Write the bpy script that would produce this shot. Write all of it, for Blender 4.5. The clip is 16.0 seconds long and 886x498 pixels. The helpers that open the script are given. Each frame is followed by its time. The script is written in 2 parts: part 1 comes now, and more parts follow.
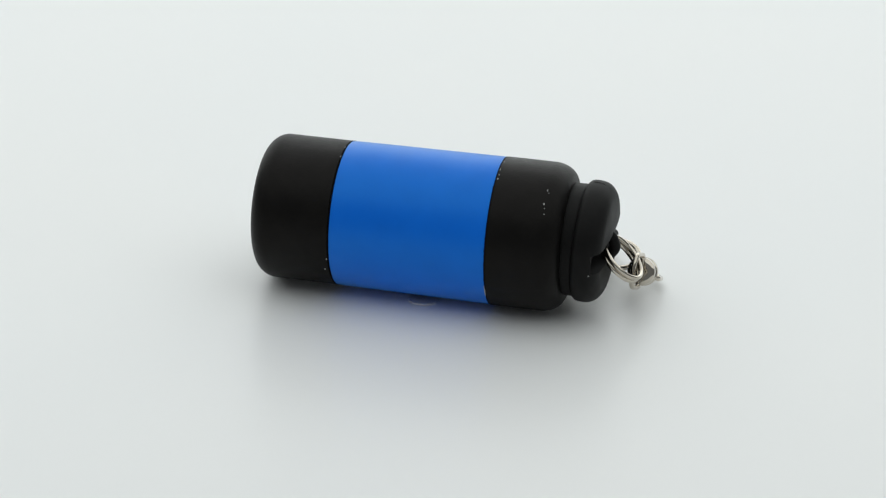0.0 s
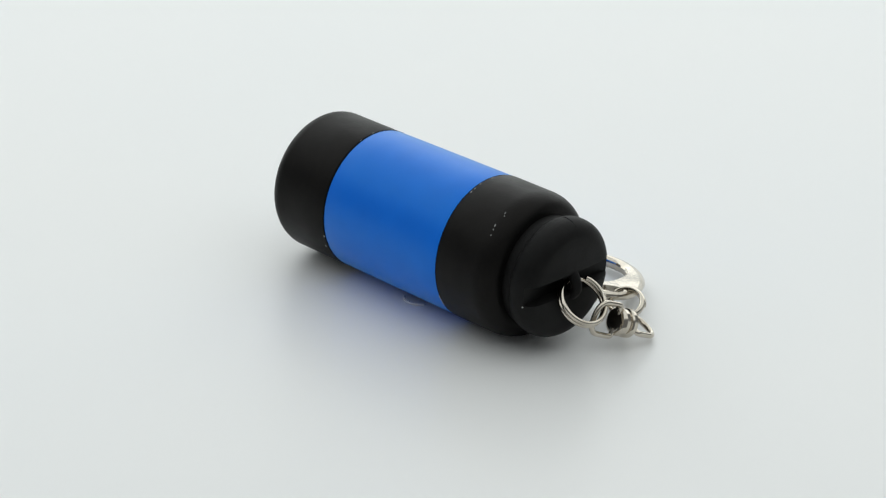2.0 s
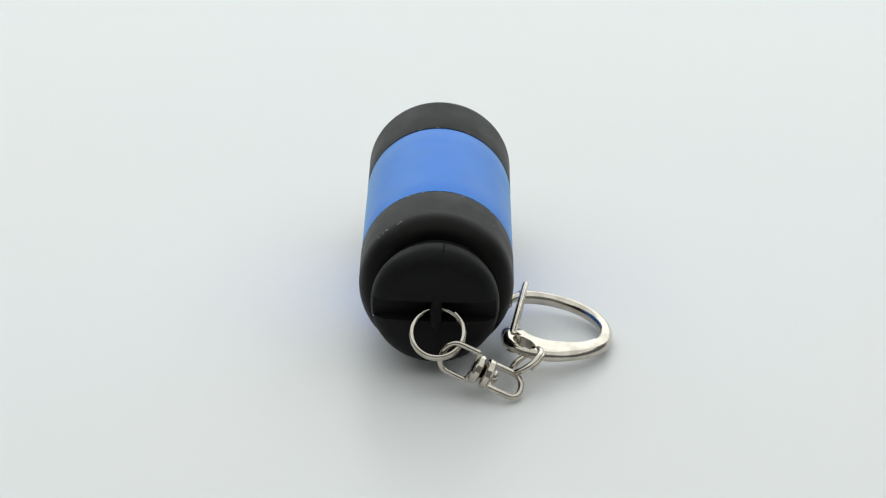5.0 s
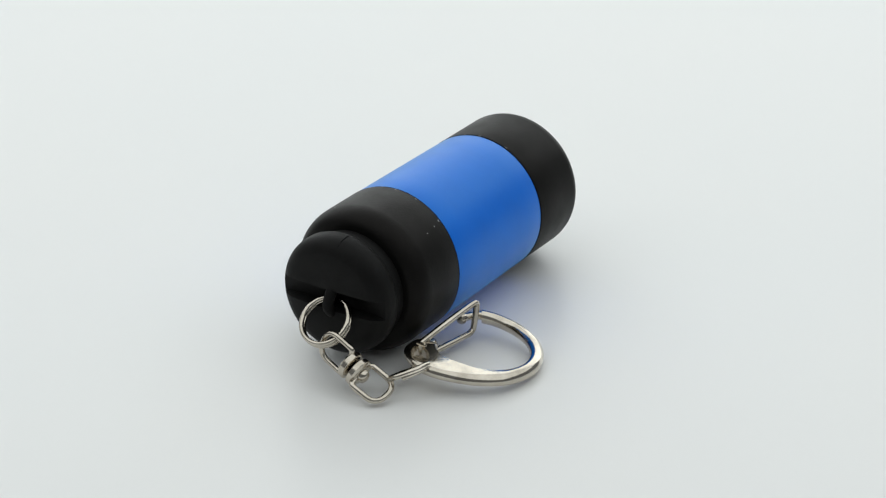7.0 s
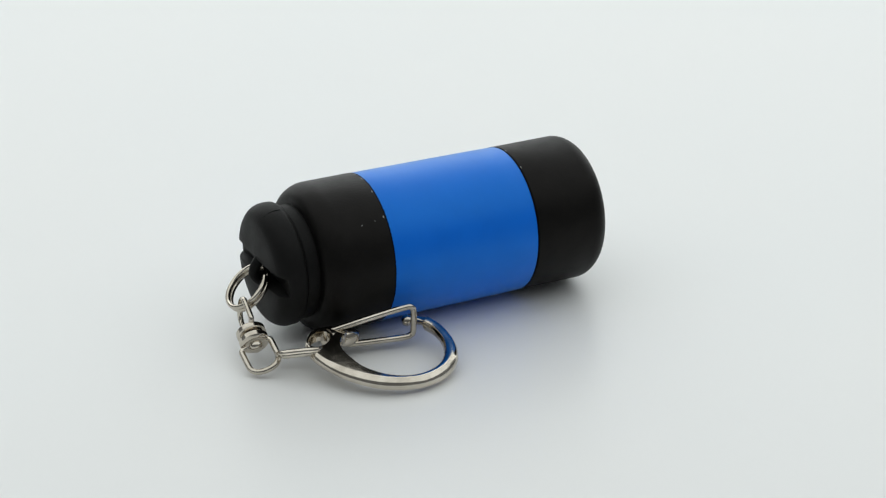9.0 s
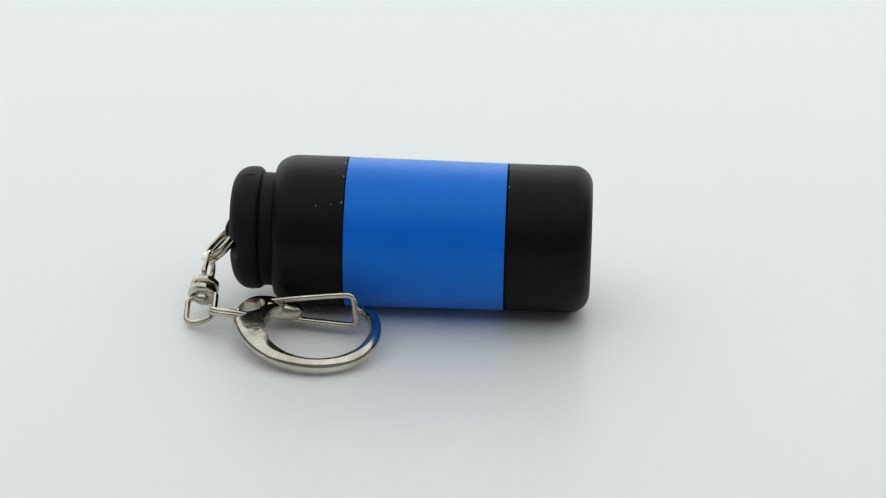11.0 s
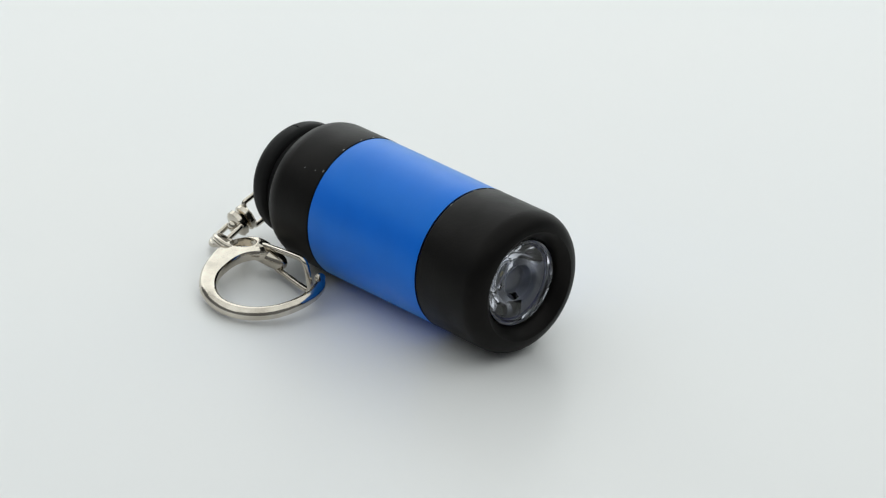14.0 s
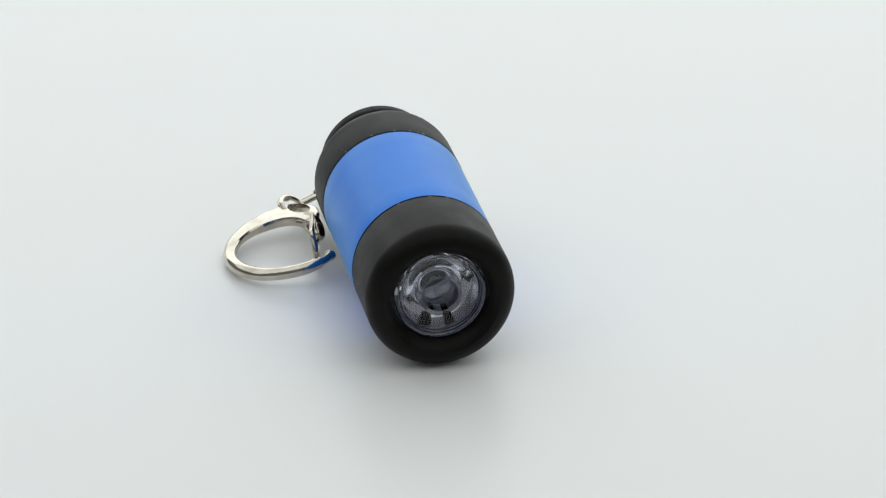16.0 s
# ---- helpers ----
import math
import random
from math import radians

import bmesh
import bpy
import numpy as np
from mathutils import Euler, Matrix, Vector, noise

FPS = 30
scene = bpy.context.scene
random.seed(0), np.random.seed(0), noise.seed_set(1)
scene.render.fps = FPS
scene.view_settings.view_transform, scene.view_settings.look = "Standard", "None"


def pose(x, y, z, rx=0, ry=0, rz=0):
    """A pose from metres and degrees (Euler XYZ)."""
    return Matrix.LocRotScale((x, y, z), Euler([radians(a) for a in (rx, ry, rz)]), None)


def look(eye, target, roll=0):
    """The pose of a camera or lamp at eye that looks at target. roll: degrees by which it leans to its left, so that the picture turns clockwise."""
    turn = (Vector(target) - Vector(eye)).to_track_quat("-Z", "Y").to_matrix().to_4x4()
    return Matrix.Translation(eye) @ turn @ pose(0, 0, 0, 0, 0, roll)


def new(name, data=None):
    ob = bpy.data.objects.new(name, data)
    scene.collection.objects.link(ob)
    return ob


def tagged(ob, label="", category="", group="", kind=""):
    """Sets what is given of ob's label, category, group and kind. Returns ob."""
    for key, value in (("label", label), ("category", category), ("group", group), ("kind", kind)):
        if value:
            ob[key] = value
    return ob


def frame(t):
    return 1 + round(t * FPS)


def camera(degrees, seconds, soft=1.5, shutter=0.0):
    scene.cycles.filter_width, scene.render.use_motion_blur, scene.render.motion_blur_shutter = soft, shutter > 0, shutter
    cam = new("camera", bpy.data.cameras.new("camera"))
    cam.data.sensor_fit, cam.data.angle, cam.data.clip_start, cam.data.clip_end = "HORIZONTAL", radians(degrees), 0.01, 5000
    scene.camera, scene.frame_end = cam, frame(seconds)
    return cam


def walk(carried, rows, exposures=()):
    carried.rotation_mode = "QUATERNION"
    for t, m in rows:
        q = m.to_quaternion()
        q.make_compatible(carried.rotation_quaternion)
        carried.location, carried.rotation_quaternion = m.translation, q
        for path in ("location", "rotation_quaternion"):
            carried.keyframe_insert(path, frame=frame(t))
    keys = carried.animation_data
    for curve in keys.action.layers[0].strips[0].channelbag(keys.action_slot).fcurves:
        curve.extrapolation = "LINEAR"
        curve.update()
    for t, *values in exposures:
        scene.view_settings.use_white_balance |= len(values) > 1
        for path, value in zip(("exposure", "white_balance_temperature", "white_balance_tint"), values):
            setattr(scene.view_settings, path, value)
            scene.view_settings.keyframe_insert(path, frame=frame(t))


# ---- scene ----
cam = camera(16.8, 16.0, 1.25)
EYE = Vector((0.00341, -0.46606, 0.22834))
PITCH, LEAN = 25.26, 1.16
AIM = EYE + Vector((0, math.cos(radians(PITCH)), -math.sin(radians(PITCH))))
walk(cam, [(0.0, look(EYE, AIM, LEAN)), (16.0, look(EYE, AIM, LEAN))], [(0.0, 0.0), (16.0, 0.0)])

# ---- light: a white studio lit by one large softbox behind and above the table ----
FLOOR = -0.00043
world = bpy.data.worlds.new("studio")
scene.world = world
world.use_nodes = True
world.node_tree.nodes["Background"].inputs["Color"].default_value = (0.95, 1.0, 1.03, 1)
world.node_tree.nodes["Background"].inputs["Strength"].default_value = 0.15


def softbox(name, eye, target, width, depth, power, colour):
    lamp = bpy.data.lights.new(name, "AREA")
    lamp.shape, lamp.size, lamp.size_y, lamp.energy, lamp.color = "RECTANGLE", width, depth, power, colour
    ob = new(name, lamp)
    ob.matrix_world = look(eye, target)
    return ob


softbox("softbox_above", (0.0, 0.05, 1.1), (0, 0.0, 0), 4.0, 2.1, 21.6, (0.955, 1.0, 0.99))
softbox("softbox_behind", (0.0, 1.12, 0.56), (0, 0, 0.0), 2.6, 0.8, 8.0, (0.955, 1.0, 0.99))


# ---- materials ----
def material(name, colour, rough, metal=0.0, **more):
    m = bpy.data.materials.new(name)
    m.use_nodes = True
    b = m.node_tree.nodes["Principled BSDF"]
    b.inputs["Base Color"].default_value = (*colour, 1)
    b.inputs["Roughness"].default_value = rough
    b.inputs["Metallic"].default_value = metal
    for key, value in more.items():
        b.inputs[key.replace("_", " ")].default_value = value
    return m


def vary(m, scale, lo, hi, detail=4.0):
    """Mottle the base colour between two tints with noise."""
    t = m.node_tree
    b = t.nodes["Principled BSDF"]
    at = t.nodes.new("ShaderNodeTexCoord")
    n = t.nodes.new("ShaderNodeTexNoise")
    n.inputs["Scale"].default_value, n.inputs["Detail"].default_value = scale, detail
    r = t.nodes.new("ShaderNodeValToRGB")
    r.color_ramp.elements[0].position, r.color_ramp.elements[1].position = 0.3, 0.7
    r.color_ramp.elements[0].color, r.color_ramp.elements[1].color = (*lo, 1), (*hi, 1)
    t.links.new(at.outputs["Object"], n.inputs["Vector"])
    t.links.new(n.outputs["Fac"], r.inputs["Fac"])
    t.links.new(r.outputs["Color"], b.inputs["Base Color"])


def rough_vary(m, scale, lo, hi):
    t = m.node_tree
    b = t.nodes["Principled BSDF"]
    at = t.nodes.new("ShaderNodeTexCoord")
    n = t.nodes.new("ShaderNodeTexNoise")
    n.inputs["Scale"].default_value, n.inputs["Detail"].default_value = scale, 3.0
    r = t.nodes.new("ShaderNodeMapRange")
    r.inputs["From Min"].default_value, r.inputs["From Max"].default_value = 0.3, 0.7
    r.inputs["To Min"].default_value, r.inputs["To Max"].default_value = lo, hi
    t.links.new(at.outputs["Object"], n.inputs["Vector"])
    t.links.new(n.outputs["Fac"], r.inputs["Value"])
    t.links.new(r.outputs["Result"], b.inputs["Roughness"])


def grain(m, scale, strength, distance):
    """Fine relief."""
    t = m.node_tree
    b = t.nodes["Principled BSDF"]
    at = t.nodes.new("ShaderNodeTexCoord")
    n = t.nodes.new("ShaderNodeTexNoise")
    n.inputs["Scale"].default_value, n.inputs["Detail"].default_value = scale, 3.0
    u = t.nodes.new("ShaderNodeBump")
    u.inputs["Strength"].default_value, u.inputs["Distance"].default_value = strength, distance
    t.links.new(at.outputs["Object"], n.inputs["Vector"])
    t.links.new(n.outputs["Fac"], u.inputs["Height"])
    t.links.new(u.outputs["Normal"], b.inputs["Normal"])


WHITE = material("white_acrylic", (0.8, 0.8, 0.8), 0.34, Specular_IOR_Level=0.38)
vary(WHITE, 9.0, (0.84, 0.85, 0.85), (0.86, 0.86, 0.85))
BLACK = material("black_rubber", (0.006, 0.006, 0.006), 0.5, Specular_IOR_Level=0.15, Specular_Tint=(1.0, 0.94, 0.9, 1.0))
vary(BLACK, 400.0, (0.003, 0.003, 0.003), (0.005, 0.0048, 0.0046))
rough_vary(BLACK, 220.0, 0.40, 0.50)
grain(BLACK, 3200.0, 0.35, 0.0001)
PLUG = material("black_plug_rubber", (0.009, 0.009, 0.009), 0.55, Specular_IOR_Level=0.16)
vary(PLUG, 350.0, (0.004, 0.004, 0.004), (0.007, 0.0067, 0.0065))
rough_vary(PLUG, 180.0, 0.5, 0.62)
grain(PLUG, 3000.0, 0.3, 0.0001)
BLUE = material("blue_lacquer", (0.006, 0.09, 0.5), 0.5, Specular_IOR_Level=0.55, Specular_Tint=(0.3, 1.0, 0.8, 1.0), Sheen_Weight=0.22, Sheen_Roughness=0.4, Sheen_Tint=(0.4, 1.0, 0.5, 1.0))
vary(BLUE, 180.0, (0.0005, 0.140, 0.76), (0.001, 0.154, 0.81))
rough_vary(BLUE, 150.0, 0.36, 0.43)
grain(BLUE, 5000.0, 0.08, 0.00006)
NICKEL = material("nickel_plate", (0.66, 0.63, 0.57), 0.18, 1.0)
vary(NICKEL, 260.0, (0.50, 0.455, 0.385), (0.72, 0.665, 0.58))
rough_vary(NICKEL, 500.0, 0.07, 0.17)
grain(NICKEL, 900.0, 0.12, 0.0002)
DARK = material("dark_gap", (0.004, 0.004, 0.005), 0.7, Specular_IOR_Level=0.05)
CHIP = material("bare_chip", (0.36, 0.37, 0.36), 0.5)
CLEAR = material("clear_acrylic", (0.8, 0.82, 0.9), 0.05, 0.0, IOR=1.49, Transmission_Weight=1.0)
GEL = material("clear_gel", (0.8, 0.83, 0.88), 0.3, 0.0, IOR=1.3, Transmission_Weight=0.45)
# near-white that stands for light gathered in the gel's edge
PALE = material("bright_gel_edge", (0.8, 0.8, 0.79), 0.4)
CUP = material("reflector_cup", (0.4, 0.41, 0.44), 0.32, 0.8)
# tone of the ring added to turn the lens's edge navy
NAVY = material("navy_edge", (0.02, 0.025, 0.1), 0.4)
LED = material("led_die", (0.55, 0.5, 0.2), 0.4)
PCB = material("led_base", (0.12, 0.13, 0.12), 0.35)
# clear plastic in opaque pale grey: the caught light is in the colour
LIT_TAB = material("lit_tab_acrylic", (0.5, 0.5, 0.54), 0.4)


# ---- mesh helpers ----
def finish(bm):
    bmesh.ops.recalc_face_normals(bm, faces=bm.faces)
    for f in bm.faces:
        f.smooth = True
    return bm


def mesh_of(name, bm, mat, angle=40):
    finish(bm)
    me = bpy.data.meshes.new(name)
    bm.to_mesh(me)
    bm.free()
    me.set_sharp_from_angle(angle=radians(angle))
    me.materials.append(mat)
    return me


def part(name, bm, mat, parent, label="", angle=40):
    ob = new(name, mesh_of(name, bm, mat, angle))
    ob.parent = parent
    return tagged(ob, label)


MM = 0.001
# the torch's axis: x runs to its head, set off from the turning point, and rises a little to the head
AXIS = pose(0, -2.472 * MM, 12.37 * MM, 0, -0.1, 0)


def lathe(profile, n=128, closed=False, m=AXIS, bm=None):
    """Turn (s, r) pairs in millimetres round the torch's axis."""
    bm = bm or bmesh.new()
    rings = []
    for s, r in profile:
        if r < 1e-6:
            rings.append([bm.verts.new(m @ Vector((s * MM, 0, 0)))])
        else:
            rings.append([bm.verts.new(m @ Vector((s * MM, r * MM * math.cos(a), r * MM * math.sin(a))))
                          for a in (2 * math.pi * k / n for k in range(n))])
    pairs = list(zip(rings, rings[1:])) + ([(rings[-1], rings[0])] if closed else [])
    for a, b in pairs:
        for k in range(n):
            j = (k + 1) % n
            if len(a) == 1 and len(b) == 1:
                continue
            if len(a) == 1:
                bm.faces.new((a[0], b[k], b[j]))
            elif len(b) == 1:
                bm.faces.new((a[k], b[0], a[j]))
            else:
                bm.faces.new((a[k], b[k], b[j], a[j]))
    return bm


def fillet(cx, cr, radius, a0, a1, n=8, flat=1.0):
    """Points of a rounded edge round the centre (cx, cr), from angle a0 to a1 in degrees; 90 points outward."""
    return [(cx + radius * flat * math.cos(radians(a0 + (a1 - a0) * i / n)), cr + radius * math.sin(radians(a0 + (a1 - a0) * i / n)))
            for i in range(n + 1)]


def smooth_line(points, steps=8, closed=False):
    """Catmull-Rom through the points (millimetres), as vectors in metres."""
    p = [Vector(q) * MM for q in points]
    n = len(p)
    out = []
    for i in range(n if closed else n - 1):
        a, b, c, d = ((p[(i - 1) % n], p[i], p[(i + 1) % n], p[(i + 2) % n]) if closed
                      else (p[max(i - 1, 0)], p[i], p[i + 1], p[min(i + 2, n - 1)]))
        for k in range(steps):
            t = k / steps
            out.append(0.5 * ((2 * b) + (c - a) * t + (2 * a - 5 * b + 4 * c - d) * t * t + (3 * b - a - 3 * c + d) * t ** 3))
    if not closed:
        out.append(p[-1])
    return out


def tube(line, radius, closed=False, sides=14, bm=None):
    """A round wire along a line of points (metres); radius in millimetres, one for all or one for each point."""
    bm = bm or bmesh.new()
    n = len(line)
    thick = list(radius) if isinstance(radius, (list, tuple)) else [radius] * n
    rings = []
    up = None
    for i, q in enumerate(line):
        a = line[(i - 1) % n] if closed or i else q
        b = line[(i + 1) % n] if closed or i < n - 1 else q
        along = (b - a).normalized()
        if up is None:
            up = along.orthogonal().normalized()
        up = (up - along * up.dot(along)).normalized()
        side = along.cross(up)
        rings.append([bm.verts.new(q + thick[i] * MM * (math.cos(t) * up + math.sin(t) * side))
                      for t in (2 * math.pi * k / sides for k in range(sides))])
    shift = 0
    if closed:
        shift = min(range(sides), key=lambda s: (rings[0][s].co - rings[-1][0].co).length)
    for i in range(n if closed else n - 1):
        a, b = rings[i], rings[(i + 1) % n]
        o = shift if closed and i == n - 1 else 0
        for k in range(sides):
            bm.faces.new((a[k], a[(k + 1) % sides], b[(k + 1 + o) % sides], b[(k + o) % sides]))
    if not closed:
        bm.faces.new(rings[0])
        bm.faces.new(rings[-1])
    return bm


def frame_of(centre, x_way, near_y):
    """A matrix at the centre (millimetres) with its x along x_way and its y as near as can be to near_y."""
    x = Vector(x_way).normalized()
    z = x.cross(Vector(near_y)).normalized()
    y = z.cross(x)
    m = Matrix((x, y, z)).transposed().to_4x4()
    return Matrix.Translation(Vector(centre) * MM) @ m


def cut(bm, cutter, bevel=0.0):
    """The solid bm less the solid cutter, its new edges rounded."""
    bodies = []
    for b in (bm, cutter):
        bmesh.ops.recalc_face_normals(b, faces=b.faces)
        me = bpy.data.meshes.new("solid")
        b.to_mesh(me)
        b.free()
        bodies.append(new("solid", me))
    mod = bodies[0].modifiers.new("cut", "BOOLEAN")
    mod.operation, mod.object, mod.solver = "DIFFERENCE", bodies[1], "EXACT"
    if bevel:
        edge = bodies[0].modifiers.new("edge", "BEVEL")
        edge.width, edge.segments, edge.limit_method, edge.angle_limit = bevel * MM, 3, "ANGLE", radians(40)
    bpy.context.view_layer.update()
    done = bodies[0].evaluated_get(bpy.context.evaluated_depsgraph_get())
    out = bmesh.new()
    out.from_mesh(done.to_mesh())
    done.to_mesh_clear()
    for b in bodies:
        me = b.data
        bpy.data.objects.remove(b)
        bpy.data.meshes.remove(me)
    return out


def box(lo, hi, m=Matrix(), bm=None):
    bm = bm or bmesh.new()
    v = [bm.verts.new(m @ (Vector((x, y, z)) * MM)) for x in (lo[0], hi[0]) for y in (lo[1], hi[1]) for z in (lo[2], hi[2])]
    for f in ((0, 1, 3, 2), (4, 6, 7, 5), (0, 4, 5, 1), (2, 3, 7, 6), (0, 2, 6, 4), (1, 5, 7, 3)):
        bm.faces.new([v[i] for i in f])
    return bm


# ---- the white table, one sheet that sweeps up behind ----
def table():
    bm = bmesh.new()
    thick = 0.006
    turns = [radians(6 * k) for k in range(16)]
    top = [(-1.0, 0.0)] + [(0.9 + 0.5 * math.sin(a), 0.5 - 0.5 * math.cos(a)) for a in turns] + [(1.4, 1.6)]
    under = [(-1.0, -thick)] + [(0.9 + (0.5 + thick) * math.sin(a), 0.5 - (0.5 + thick) * math.cos(a)) for a in turns] + [(1.4 + thick, 1.6)]
    upper, lower = [[[bm.verts.new((x, y, FLOOR + z)) for x in (-1.6, 1.6)] for y, z in line] for line in (top, under)]
    for i in range(len(upper) - 1):
        a, b, c, d = upper[i], upper[i + 1], lower[i], lower[i + 1]
        bm.faces.new((a[0], a[1], b[1], b[0]))
        bm.faces.new((c[0], d[0], d[1], c[1]))
        bm.faces.new((a[0], b[0], d[0], c[0]))
        bm.faces.new((a[1], c[1], d[1], b[1]))
    bm.faces.new((upper[0][0], lower[0][0], lower[0][1], upper[0][1]))
    bm.faces.new((upper[-1][0], upper[-1][1], lower[-1][1], lower[-1][0]))
    ob = new("ground", mesh_of("ground", bm, WHITE))
    tagged(ob, "seamless satin white tabletop sweeping up behind", "tabletop", kind="structure")
    return ob


table()


# ---- the torch ----
S_A, S_B = 14.31, -12.9
R_HEAD, R_TAIL = 12.5, 12.77


# place along the axis, angle round it, length round it and width along it of each chip (millimetres, degrees)
CHIPS = ((-13.2, 67.7, 0.5, 0.22), (-13.1, 78.5, 0.45, 0.16), (-13.2, 91.0, 0.3, 0.14), (-13.2, 72.0, 0.25, 0.2),
         (-22.0, 62.0, 0.5, 0.14), (-22.3, 59.5, 0.25, 0.12), (-21.9, 49.5, 0.5, 0.26), (-22.1, 46.0, 0.22, 0.16), (-22.2, 41.5, 0.25, 0.18), (-12.8, -29.0, 3.2, 0.2), (-30.6, -11.5, 0.35, 0.25),
         (14.6, -16.0, 0.5, 0.2), (15.1, -27.5, 0.5, 0.3), (14.5, 88.0, 0.5, 0.12), (14.5, 74.0, 0.4, 0.12),
         (14.6, 113.0, 0.6, 0.14), (-13.2, 109.0, 0.5, 0.16),
         (-13.3, 133.0, 0.5, 0.22), (-17.5, 136.5, 0.16, 0.18), (-15.0, 135.0, 0.16, 0.16))


def radius_at(s):
    return R_HEAD if s > S_A else R_TAIL if s > -21 else R_TAIL - 0.05 if s > -24 else 9.75


def chip(s, at, size, width):
    """A small flake that follows the round of the body."""
    bm = bmesh.new()
    r = radius_at(s) + 0.02
    n = 8
    rim, low = [], []
    for k in range(n):
        a = 2 * math.pi * k / n
        wob = random.uniform(0.65, 1.15)
        u = radians(at) + math.sin(a) * wob * size / 2 / r
        x = s + math.cos(a) * wob * width / 2
        rim.append(bm.verts.new(AXIS @ (Vector((x, r * math.cos(u), r * math.sin(u))) * MM)))
        low.append(bm.verts.new(AXIS @ (Vector((x, (r - 0.1) * math.cos(u), (r - 0.1) * math.sin(u))) * MM)))
    mid = bm.verts.new(AXIS @ (Vector((s, (r + 0.01) * math.cos(radians(at)), (r + 0.01) * math.sin(radians(at)))) * MM))
    for k in range(n):
        j = (k + 1) % n
        bm.faces.new((mid, rim[k], rim[j]))
        bm.faces.new((rim[k], low[k], low[j], rim[j]))
    return bm


def ragged(s, r, mean, spread, seed):
    """A thin band whose one edge runs unevenly round the body."""
    bm = bmesh.new()
    n = 360
    rows = []
    for k in range(n):
        a = 2 * math.pi * k / n
        v = Vector((math.cos(a), math.sin(a), seed))
        e = mean * 0.5 + spread * max(0.0, noise.noise(v * 9.0) * noise.noise(v * 34.0)) + 0.05 * noise.noise(v * 60.0)
        rows.append([bm.verts.new(AXIS @ (Vector((x, q * math.cos(a), q * math.sin(a))) * MM)) for x, q in
                     ((s - 0.1, r - 0.1), (s - 0.1, r + 0.015), (s + e, r + 0.015), (s + e, r - 0.1))])
    for k in range(n):
        a, b = rows[k], rows[(k + 1) % n]
        for i in range(4):
            j = (i + 1) % 4
            bm.faces.new((a[i], a[j], b[j], b[i]))
    return bm


def torch():
    t = tagged(new("torch"), "small blue and black pocket torch lying on the white table", "torch")
    # head: straight wall, round nose, sloping face, recess for the lens
    head = [(S_A + 0.15, 10.5), (S_A + 0.15, R_HEAD - 0.12)] + fillet(S_A + 0.29, R_HEAD - 0.14, 0.14, 180, 90, 4) + [(20, R_HEAD)]
    head += fillet(25.4, R_HEAD - 3.4, 3.4, 90, 8, 12, 0.97)
    head += [(28.4, 9.2), (28.2, 8.9), (27.2, 8.1), (26.6, 7.75), (25.2, 7.7), (17.4, 7.7), (17.4, 10.5)]
    part("head", lathe(head, closed=True), BLACK, t, "matte black rubbery head with a rounded nose")
    # blue sleeve, its rims a little turned in
    sleeve = [(S_A - 0.05, 10.5), (S_A - 0.05, R_HEAD - 0.12)] + fillet(S_A - 0.2, R_HEAD - 0.15, 0.13, 0, 90, 4)
    sleeve += [(S_A + (S_B - S_A) * k / 6, R_HEAD + (R_TAIL - 0.06 - R_HEAD) * k / 6) for k in range(1, 6)]
    sleeve += fillet(S_B + 0.2, R_TAIL - 0.2, 0.13, 90, 180, 4) + [(S_B + 0.05, R_TAIL - 0.2), (S_B + 0.05, 10.5)]
    part("sleeve", lathe(sleeve, closed=True), BLUE, t, "satin blue lacquered metal sleeve")
    # unseen near-black core, added so the grooves between the parts look dark
    part("groove_filler", lathe([(S_B - 5, 0), (S_B - 5, 11.6), (S_A + 3, 11.6), (S_A + 3, 0)]), DARK, t)
    # tail body, rounded towards the plug
    body = [(S_B - 0.03, 10.5), (S_B - 0.03, R_TAIL - 0.12)] + fillet(S_B - 0.18, R_TAIL - 0.12, 0.12, 0, 90, 4) + [(-17, R_TAIL)]
    body += fillet(-21.2, R_TAIL - 2.7, 2.7, 90, 174, 14, 1.45) + [(-25.2, 9.0), (-25.2, 0.0), (S_B - 3, 0.0), (S_B - 3, 10.5)]
    part("tail_body", lathe(body, closed=True), BLACK, t, "matte black rubbery rear housing")
    # plug: a straight collar, then a fat rounded cap that sits a little crooked, with a slot across its face
    collar = [(-23.0, 0.0), (-23.0, 9.3), (-24.4, 9.6), (-25.0, 9.62), (-27.0, 9.66), (-27.4, 9.5), (-27.8, 9.0), (-28.2, 0.0)]
    lean = AXIS @ pose(-27.45 * MM, 0.1 * MM, 0.15 * MM, 0, -2.2, -1.2) @ pose(28 * MM, 0, 0)
    cap = [(-27.2, 0.0), (-27.2, 8.9)] + fillet(-28.75, 9.25, 1.2, 10, 90, 6) + [(-29.5, 10.47)]
    cap += fillet(-29.7, 7.1, 3.35, 90, 164, 12, 0.9) + [(-32.75, 6.6), (-32.9, 4.5), (-33.0, 2.0), (-33.0, 0.0)]
    slot = bmesh.new()
    ends = []
    for y, deep in ((-14.0, -31.7), (-4.0, -30.4), (4.0, -30.4), (14.0, -31.7)):
        ends.append([slot.verts.new(lean @ (Vector((x, y, z)) * MM)) for x, z in
                     ((-40, 3.2), (-33.2, 2.0), (deep, 1.8), (deep, -1.45), (-33.2, -1.6), (-40, -2.4))])
    for a, b in zip(ends, ends[1:]):
        for k in range(6):
            slot.faces.new((a[k], a[(k + 1) % 6], b[(k + 1) % 6], b[k]))
    slot.faces.new(ends[0])
    slot.faces.new(ends[-1])
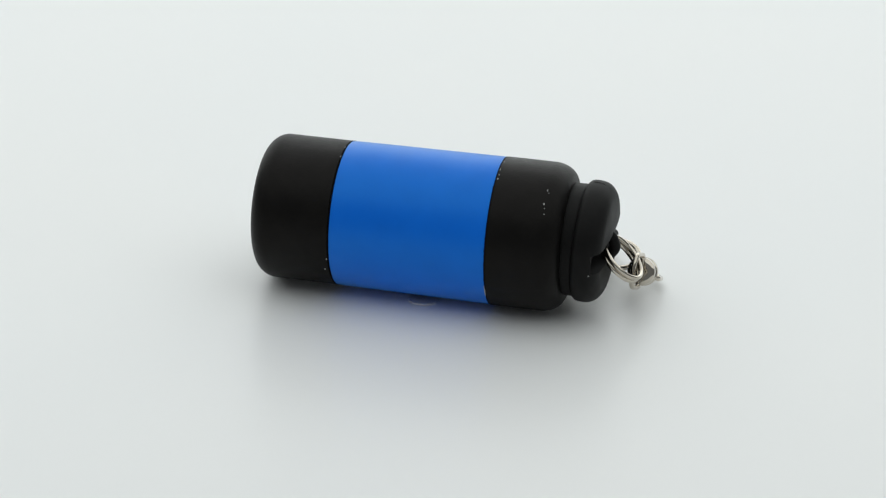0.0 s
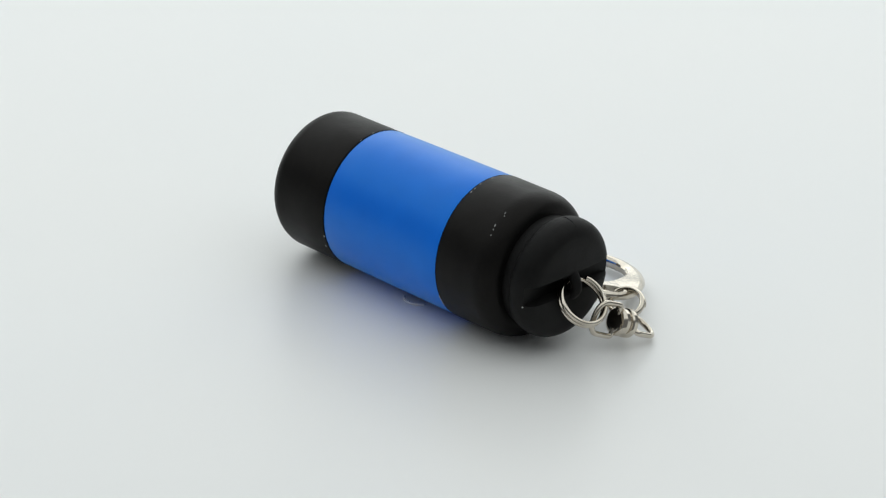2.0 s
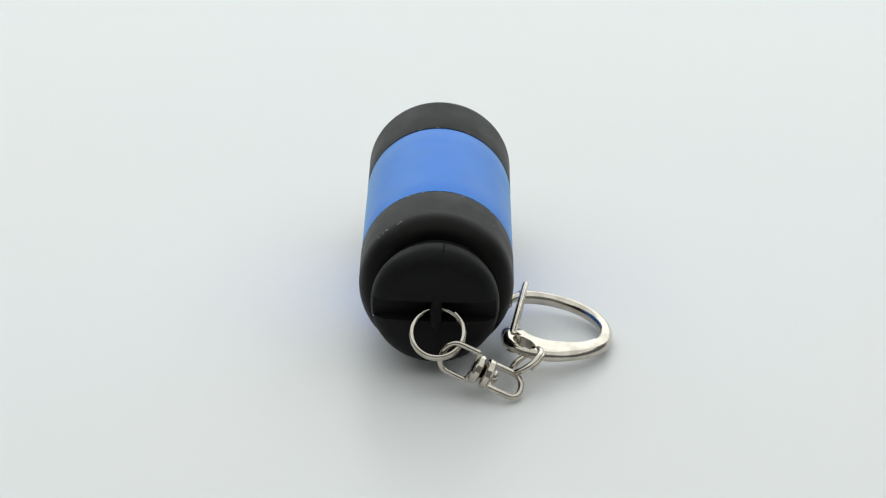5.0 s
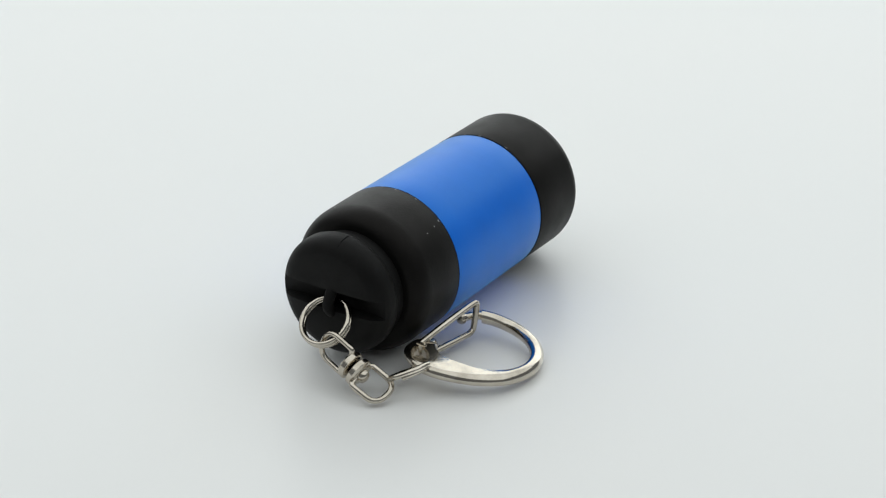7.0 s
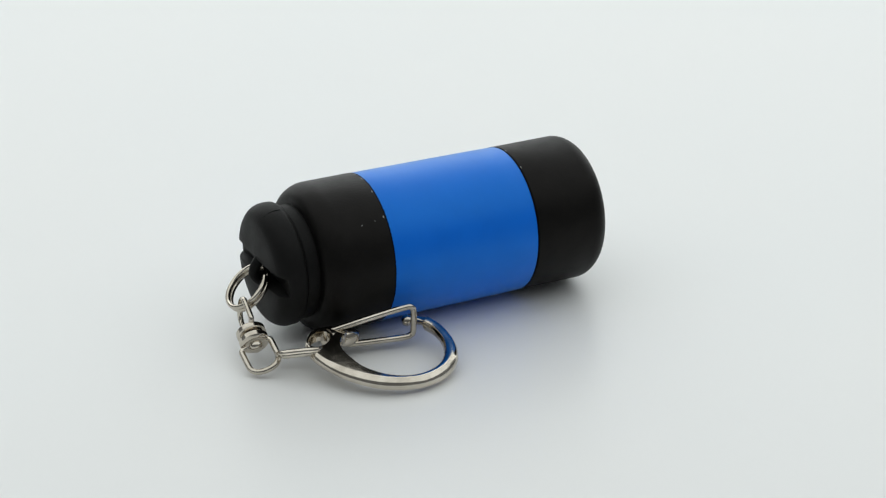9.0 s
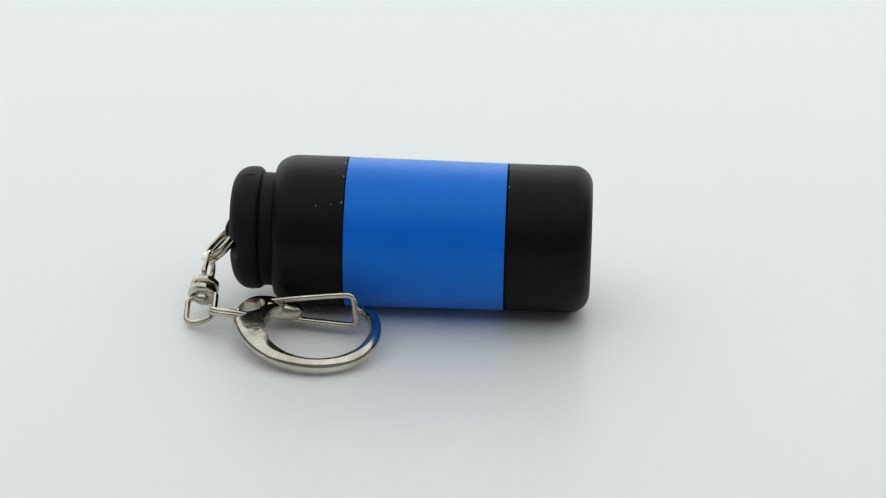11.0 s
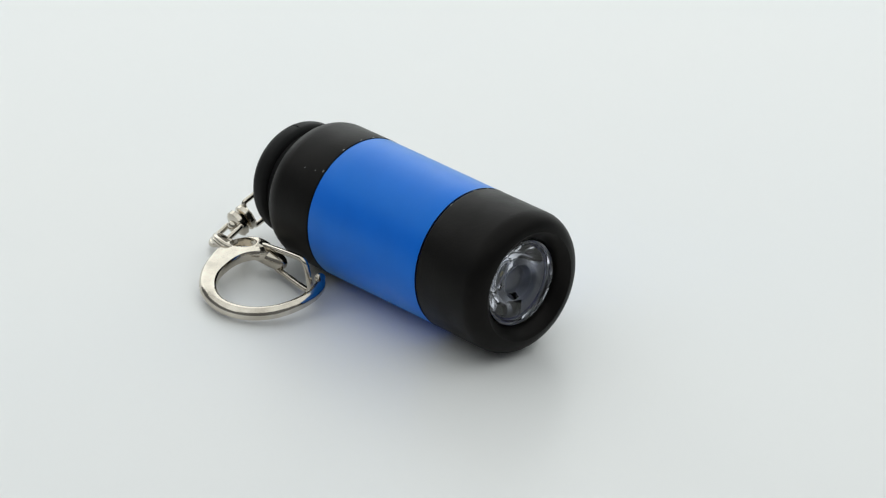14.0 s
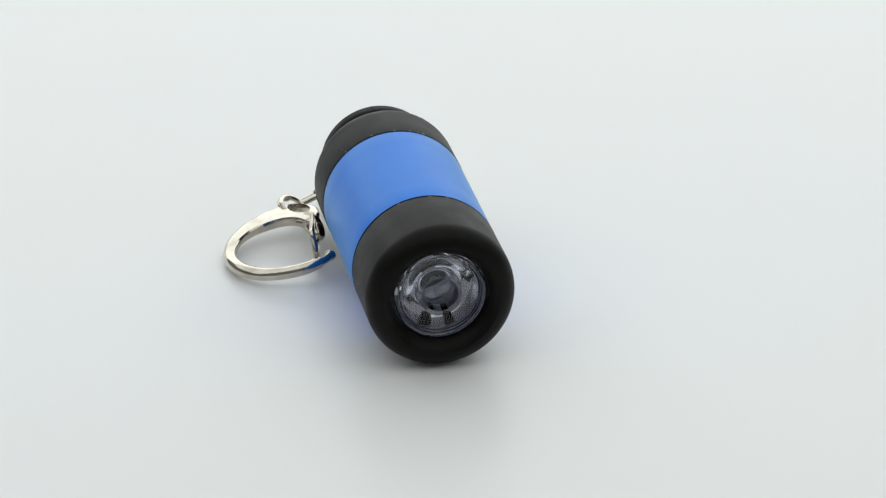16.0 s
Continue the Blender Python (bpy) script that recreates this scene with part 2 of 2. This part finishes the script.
    plug_ob = part("tail_plug", cut(lathe(cap, m=lean), slot, 0.4), PLUG, t, "black rubber end plug with a slot across it", 50)
    part("plug_collar", lathe(collar), PLUG, plug_ob)
    # mould line's groove: its shade is drawn as a thin near-black tube
    seam = [lean @ (Vector((x, r * math.cos(radians(97)), r * math.sin(radians(97)))) * MM) for x, r in
            ((-27.7, 9.55), (-28.1, 10.2), (-28.9, 10.46), (-29.6, 10.47), (-30.6, 10.28), (-31.6, 9.65))]
    part("mould_line", tube(seam, 0.09, sides=8), DARK, plug_ob)
    # the bar that bridges the slot and holds the ring
    bar = smooth_line([(-31.0, -0.3, 2.6), (-32.3, -0.3, 1.7), (-33.2, -0.3, 0.4), (-33.4, -0.3, -0.8), (-32.6, -0.3, -2.0), (-31.2, -0.3, -2.9)], 5)
    part("post", tube([lean @ q for q in bar], 0.95, sides=18), PLUG, plug_ob)
    speck = bmesh.new()
    bmesh.ops.create_icosphere(speck, subdivisions=1, radius=0.2 * MM, matrix=lean @ pose(-31.0 * MM, 9.85 * MM, -1.75 * MM))
    part("paint_chip", speck, CHIP, plug_ob)
    # the lamp: black cup, LED on its base, clear collimating lens
    cone = [(q.x / MM, q.y / MM) for q in smooth_line([(18.8, 2.7, 0), (19.6, 3.7, 0), (21.0, 4.9, 0), (22.8, 6.0, 0), (24.6, 6.9, 0)], 8)]
    cup = [(18.2, 0.0), (18.2, 2.95)] + [(x - 0.25, r + 0.3) for x, r in cone] + [(24.9, 7.66), (24.9, 7.75), (17.5, 7.75), (17.5, 0.0)]
    part("cup", lathe(cup), CUP, t, "grey reflector cup behind the lens")
    lens = [(20.6, 0.0), (20.45, 1.0), (20.0, 1.9), (19.9, 2.2), (18.9, 2.35)] + cone + [(24.75, 7.55),
            (26.2, 7.6), (26.45, 7.4), (26.4, 6.85), (25.9, 6.6), (25.75, 6.3), (25.75, 3.4), (25.85, 3.25), (25.85, 3.0), (25.6, 2.8), (24.6, 2.65), (24.5, 2.5),
            (24.85, 1.7), (25.05, 0.9), (25.1, 0.0)]
    # an added ring, only there to tint the lens's outer band
    part("navy_ring", lathe([(24.5, 7.0), (24.7, 7.0), (24.7, 7.66), (24.5, 7.66)], closed=True), NAVY, t, "added ring that tints the lens's outer edge navy")
    lens_ob = part("lens", lathe(lens), CLEAR, t, "clear plastic collimating lens with a raised rim")
    # the tab's highlight is painted on as a pale tone
    part("rim_tab", box((25.9, -7.95, 1.0), (26.9, -7.3, 2.3), AXIS), LIT_TAB, lens_ob, "clear tab on the rim, coloured pale for the light it catches")
    led_ob = part("led", lathe([(18.25, 0.0), (18.25, 2.2), (18.7, 2.2), (18.7, 1.2), (18.9, 1.1), (19.0, 0.0)], 32), PCB, t, "dark light-emitting diode base")
    part("die", lathe([(19.0, 0.0), (19.0, 0.6), (19.25, 0.6), (19.25, 0.0)], 12), LED, led_ob)
    for k in (-1, 1):
        part("lens_leg", box((18.3, k * 1.6 - 0.5, -7.0), (23.4, k * 1.6 + 0.5, -4.2), AXIS), DARK, lens_ob)
    # ragged rims where the black coating meets the blue, near-black to paint the seam gaps' shade, and chips that show
    # bare metal
    part("seam_edge", ragged(S_B, R_TAIL - 0.045, 0.22, 0.5, 3), DARK, t)
    part("seam_edge", ragged(S_A - 0.02, R_HEAD + 0.008, 0.16, 0.3, 9), DARK, t)
    for s, at, size, width in CHIPS:
        part("paint_chip", chip(s, at, size, width), CHIP, t)
    return t


TORCH = torch()


# ---- the key chain ----
def ring_line(centre, x_way, near_y, rx, ry, turns=1.0, pitch=0.0, n=64):
    m = frame_of(centre, x_way, near_y)
    count = int(n * turns)
    return [m @ (Vector((rx * math.cos(a), ry * math.sin(a), pitch * (a / (2 * math.pi) - turns / 2))) * MM)
            for a in (2 * math.pi * k / n for k in range(count + (turns > 1.0)))]


def loop_link(end, start, width_way, width, wire, bm=None):
    """A stirrup of wire: its rounded end at end, its two legs bent in square to the barrel at start."""
    e, s = Vector(end), Vector(start)
    along = (e - s).normalized()
    w = Vector(width_way)
    w = (w - along * w.dot(along)).normalized() * width / 2
    size = (e - s).length
    half = ((0.0, 0.45), (0.02, 0.8), (0.06, 0.95), (0.14, 1.0), (0.45, 1.0), (0.7, 0.98), (0.84, 0.86), (0.94, 0.62), (0.99, 0.3))
    pts = [s + w * v + along * size * u for u, v in half] + [e] + [s - w * v + along * size * u for u, v in reversed(half)]
    return tube(smooth_line(pts, 5), wire)


def clasp_z(x, y):
    """Height of the clasp's middle plane (millimetres): its bow lies on the table, its gate side is propped up."""
    return 1.35 + (y + 31.0) * 0.17 - (x + 18.0) * 0.03


# the clasp's flat face in plan, from the hinge round the bow to the hook: outer edge and inner edge (millimetres)
CLASP_OUTER = ((-22.9, -13.9), (-25.2, -13.6), (-27.6, -13.9), (-29.5, -15.6), (-30.7, -18.5), (-30.0, -22.4), (-27.3, -27.1), (-22.7, -30.8),
               (-16.9, -32.2), (-11.7, -31.1), (-7.8, -28.0), (-6.0, -23.7), (-5.9, -19.2), (-7.0, -16.2))
CLASP_INNER = ((-22.0, -16.6), (-23.5, -17.4), (-24.5, -18.4), (-25.1, -19.8), (-25.2, -21.6), (-24.7, -23.8), (-23.4, -26.4), (-20.6, -28.8),
               (-16.7, -29.9), (-12.7, -29.0), (-9.7, -26.5), (-8.1, -23.0), (-8.0, -19.6), (-8.8, -17.3))


def clasp_band():
    """The D of the clasp: its broad end flat on top with a long eye through it, its bow drawn out into a round rod."""
    outer = smooth_line([(x, y, 0) for x, y in CLASP_OUTER], 6)
    inner = smooth_line([(x, y, 0) for x, y in CLASP_INNER], 6)
    bm = bmesh.new()
    rings = []
    for i, (a, b) in enumerate(zip(outer, inner)):
        wide = (a - b).length / MM
        out = (a - b).normalized()
        round_off = min(1.0, max(0.0, (i / len(outer) - 0.37) / 0.2))
        flank = min(1.05, wide * 0.5)
        prof = [(0.0, 0.8), (0.12, 0.95), (wide - flank, 0.95)]
        prof += [(wide - flank + flank * math.sin(t), -0.1 + 1.05 * math.cos(t)) for t in (radians(15 * k) for k in range(1, 7))]
        prof += [(wide - flank * 0.15, -0.5), (wide - flank * 0.6, -0.8), (0.12, -0.8), (0.0, -0.65)]
        rod = [(wide * (0.5 + 0.5 * math.cos(t)), -0.08 + 1.13 * math.sin(t)) for t in map(radians, (160, 130, 100, 80, 65, 50, 35, 18, 0, -35, -75, -120, -165))]
        prof = [(p[0] + (q[0] - p[0]) * round_off, p[1] + (q[1] - p[1]) * round_off) for p, q in zip(prof, rod)]
        ease = math.sqrt(1 - (1 - min(1.0, (i + 0.4) / 6)) ** 2)
        prof = [(wide / 2 + (w - wide / 2) * ease, z * ease) for w, z in prof]
        rings.append([bm.verts.new(b + out * (w * MM) + Vector((0, 0, (z + clasp_z(b.x / MM + out.x * w, b.y / MM + out.y * w)) * MM))) for w, z in prof])
    for a, b in zip(rings, rings[1:]):
        for k in range(len(a)):
            j = (k + 1) % len(a)
            bm.faces.new((a[k], a[j], b[j], b[k]))
    bm.faces.new(rings[0])
    bm.faces.new(rings[-1])
    eye = bmesh.new()
    m = pose(-27.8 * MM, -17.1 * MM, 0, 0, 0, 35)
    rims = [[eye.verts.new(m @ (Vector((2.45 * math.cos(a), 1.55 * math.sin(a), z)) * MM)) for a in (2 * math.pi * k / 32 for k in range(32))] for z in (-2.0, 9.0)]
    for k in range(32):
        eye.faces.new((rims[0][k], rims[0][(k + 1) % 32], rims[1][(k + 1) % 32], rims[1][k]))
    eye.faces.new(rims[0])
    eye.faces.new(rims[1])
    return cut(bm, eye, 0.0)


def hinge_lug():
    """The rounded lug at the broad end, in which the gate's wire turns."""
    line = smooth_line([(-25.6, -15.6, 3.7), (-24.0, -15.2, 3.4), (-22.0, -14.9, 3.05), (-20.6, -14.7, 2.85), (-19.4, -14.6, 2.75)], 8)
    n = len(line) - 1
    return tube(line, [1.75 * math.sqrt(max(0.02, 1 - (i / n) ** 3)) for i in range(n + 1)], sides=24)


def hook_tip():
    """The thin neck at the bow's end, with a small knob that catches the gate."""
    line = smooth_line([(-7.5, -17.3, 3.4), (-7.9, -16.4, 3.5), (-8.7, -15.5, 3.5), (-9.6, -14.8, 3.45), (-10.4, -14.4, 3.4), (-11.2, -14.2, 3.4)], 6)
    n = len(line)
    swell = [0.9 - 0.2 * min(1.0, i / 10) + 0.32 * math.exp(-((i - n + 7) / 3.5) ** 2) for i in range(n - 4)] + [0.9, 0.78, 0.55, 0.2]
    return tube(line, swell, sides=18)


def key_chain():
    t = tagged(new("key_chain"), "nickel-plated key chain with clasp hanging from the torch's tail", "key chain")
    ring = tube(ring_line((-34.05, -2.9, 9.45), (0.72, 0, 0.695), (0, 1, 0), 4.2, 4.2, 1.9, 0.8), 0.42, sides=12)
    part("split_ring", ring, NICKEL, t, "small double-coiled split ring")
    top, mid, end = Vector((-35.95, -3.8, 7.0)), Vector((-36.65, -10.2, 4.05)), Vector((-36.8, -16.5, 1.05))
    along = (top - mid).normalized()
    turned = frame_of(mid, along, (1, 0, 0))
    drum = [(-1.75, 0.0), (-1.75, 1.9), (-1.6, 2.2), (-1.3, 2.5), (-0.5, 2.5), (-0.25, 2.2), (-0.2, 1.2), (-0.2, 0.0)]
    swivel_ob = part("swivel", lathe(drum, 32, m=turned), NICKEL, t, "two-piece swivel barrel")
    part("collar", lathe([(0.2, 0.0), (0.2, 1.2), (0.25, 2.15), (0.5, 2.45), (1.3, 2.45), (1.6, 2.15), (1.75, 1.8), (1.75, 0.0)], 32, m=turned), NICKEL, swivel_ob)
    part("pin", lathe([(-0.4, 0.0), (-0.4, 1.1), (0.4, 1.1), (0.4, 0.0)], 24, m=turned), DARK, swivel_ob)
    part("rivet", lathe([(-1.6, 0.0), (-1.6, 1.15), (-2.2, 1.15), (-2.6, 0.95), (-2.85, 0.5), (-2.9, 0.0)], 24, m=turned), NICKEL, swivel_ob)
    part("link", loop_link(top, mid + along * 1.45, (-0.09, -0.7, 0.71), 5.6, 0.47), NICKEL, t, "square-shouldered wire stirrup")
    part("link", loop_link(end, mid - along * 1.45, (0.93, -0.16, 0.33), 5.2, 0.5), NICKEL, t, "square-shouldered wire stirrup")
    small = tube(ring_line((-31.4, -17.4, 3.25), (0.94, -0.33, 0.05), (-0.28, -0.8, 0.5), 3.6, 2.7, 1.4, 0.45), 0.5, sides=12)
    part("connecting_ring", small, NICKEL, t)
    clasp = part("clasp", clasp_band(), NICKEL, t, "D-shaped clasp with a flat top")
    part("hinge", hinge_lug(), NICKEL, clasp)
    part("hook_tip", hook_tip(), NICKEL, clasp)
    gate = smooth_line([(-25.3, -15.0, 4.6), (-24.0, -15.2, 5.0), (-18.0, -16.3, 6.4), (-12.4, -17.3, 7.5), (-11.1, -17.5, 7.4), (-10.6, -17.3, 6.4), (-10.3, -16.7, 2.6),
                        (-10.7, -16.5, 1.7), (-12.0, -16.4, 1.5), (-17.0, -15.7, 1.55), (-20.6, -15.1, 1.6), (-23.0, -14.9, 2.0)], 6)
    part("gate", tube(gate, 0.53), NICKEL, clasp, "sprung wire gate")
    return t


CHAIN = key_chain()


# ---- a dab of clear gel that holds the torch on the turning table ----
def gel_dab():
    bm = bmesh.new()
    bmesh.ops.create_uvsphere(bm, u_segments=24, v_segments=12, radius=1.0)
    for v in bm.verts:
        wob = 1 + 0.12 * noise.noise(v.co * 2.0)
        v.co = Vector((-0.6 * MM + v.co.x * 2.6 * MM * wob, 1.4 * MM + v.co.y * 2.2 * MM * wob, FLOOR + max(0.0, v.co.z) * 0.45 * MM))
    dab = tagged(new("gel_dab", mesh_of("gel_dab", bm, GEL)), "dab of clear gel holding the torch on the table", "adhesive")
    # bright edge of the gel, its light painted as a pale wire
    rim = [Vector(((-0.6 + 2.7 * math.cos(a)) * MM, (1.5 + 2.4 * math.sin(a)) * MM, FLOOR + 0.12 * MM)) for a in (radians(30 + 4 * k) for k in range(31))]
    part("rim", tube(rim, 0.2, sides=8), PALE, dab, "pale rim painted for the light in the gel's edge")
    return dab


GEL_DAB = gel_dab()


# ---- motion: everything on the table turns clockwise about one upright axis ----
TURN = ((0.0, 167.3), (1.5, 144.0), (3.5, 113.4), (7.0, 58.4), (9.0, 27.9), (11.5, -9.6), (13.5, -39.2), (16.0, -77.7))


def turn_at(t):
    """A natural cubic through the turning angles."""
    ts, vs = [a for a, _ in TURN], [b for _, b in TURN]
    n = len(ts)
    h = np.diff(ts)
    d = np.diff(vs) / h
    a, b = np.eye(n), np.zeros(n)
    for i in range(1, n - 1):
        a[i, i - 1:i + 2] = h[i - 1], 2 * (h[i - 1] + h[i]), h[i]
        b[i] = 6 * (d[i] - d[i - 1])
    m = np.linalg.solve(a, b)
    i = min(max(int(np.searchsorted(ts, t)) - 1, 0), n - 2)
    u = t - ts[i]
    return float(vs[i] + u * (d[i] - h[i] * (2 * m[i] + m[i + 1]) / 6) + u * u * m[i] / 2 + u ** 3 * (m[i + 1] - m[i]) / (6 * h[i]))


def motions():
    for thing in (TORCH, CHAIN, GEL_DAB):
        walk(thing, [(0.5 * k, pose(0, 0, 0, 0, 0, turn_at(0.5 * k))) for k in range(33)])


motions()
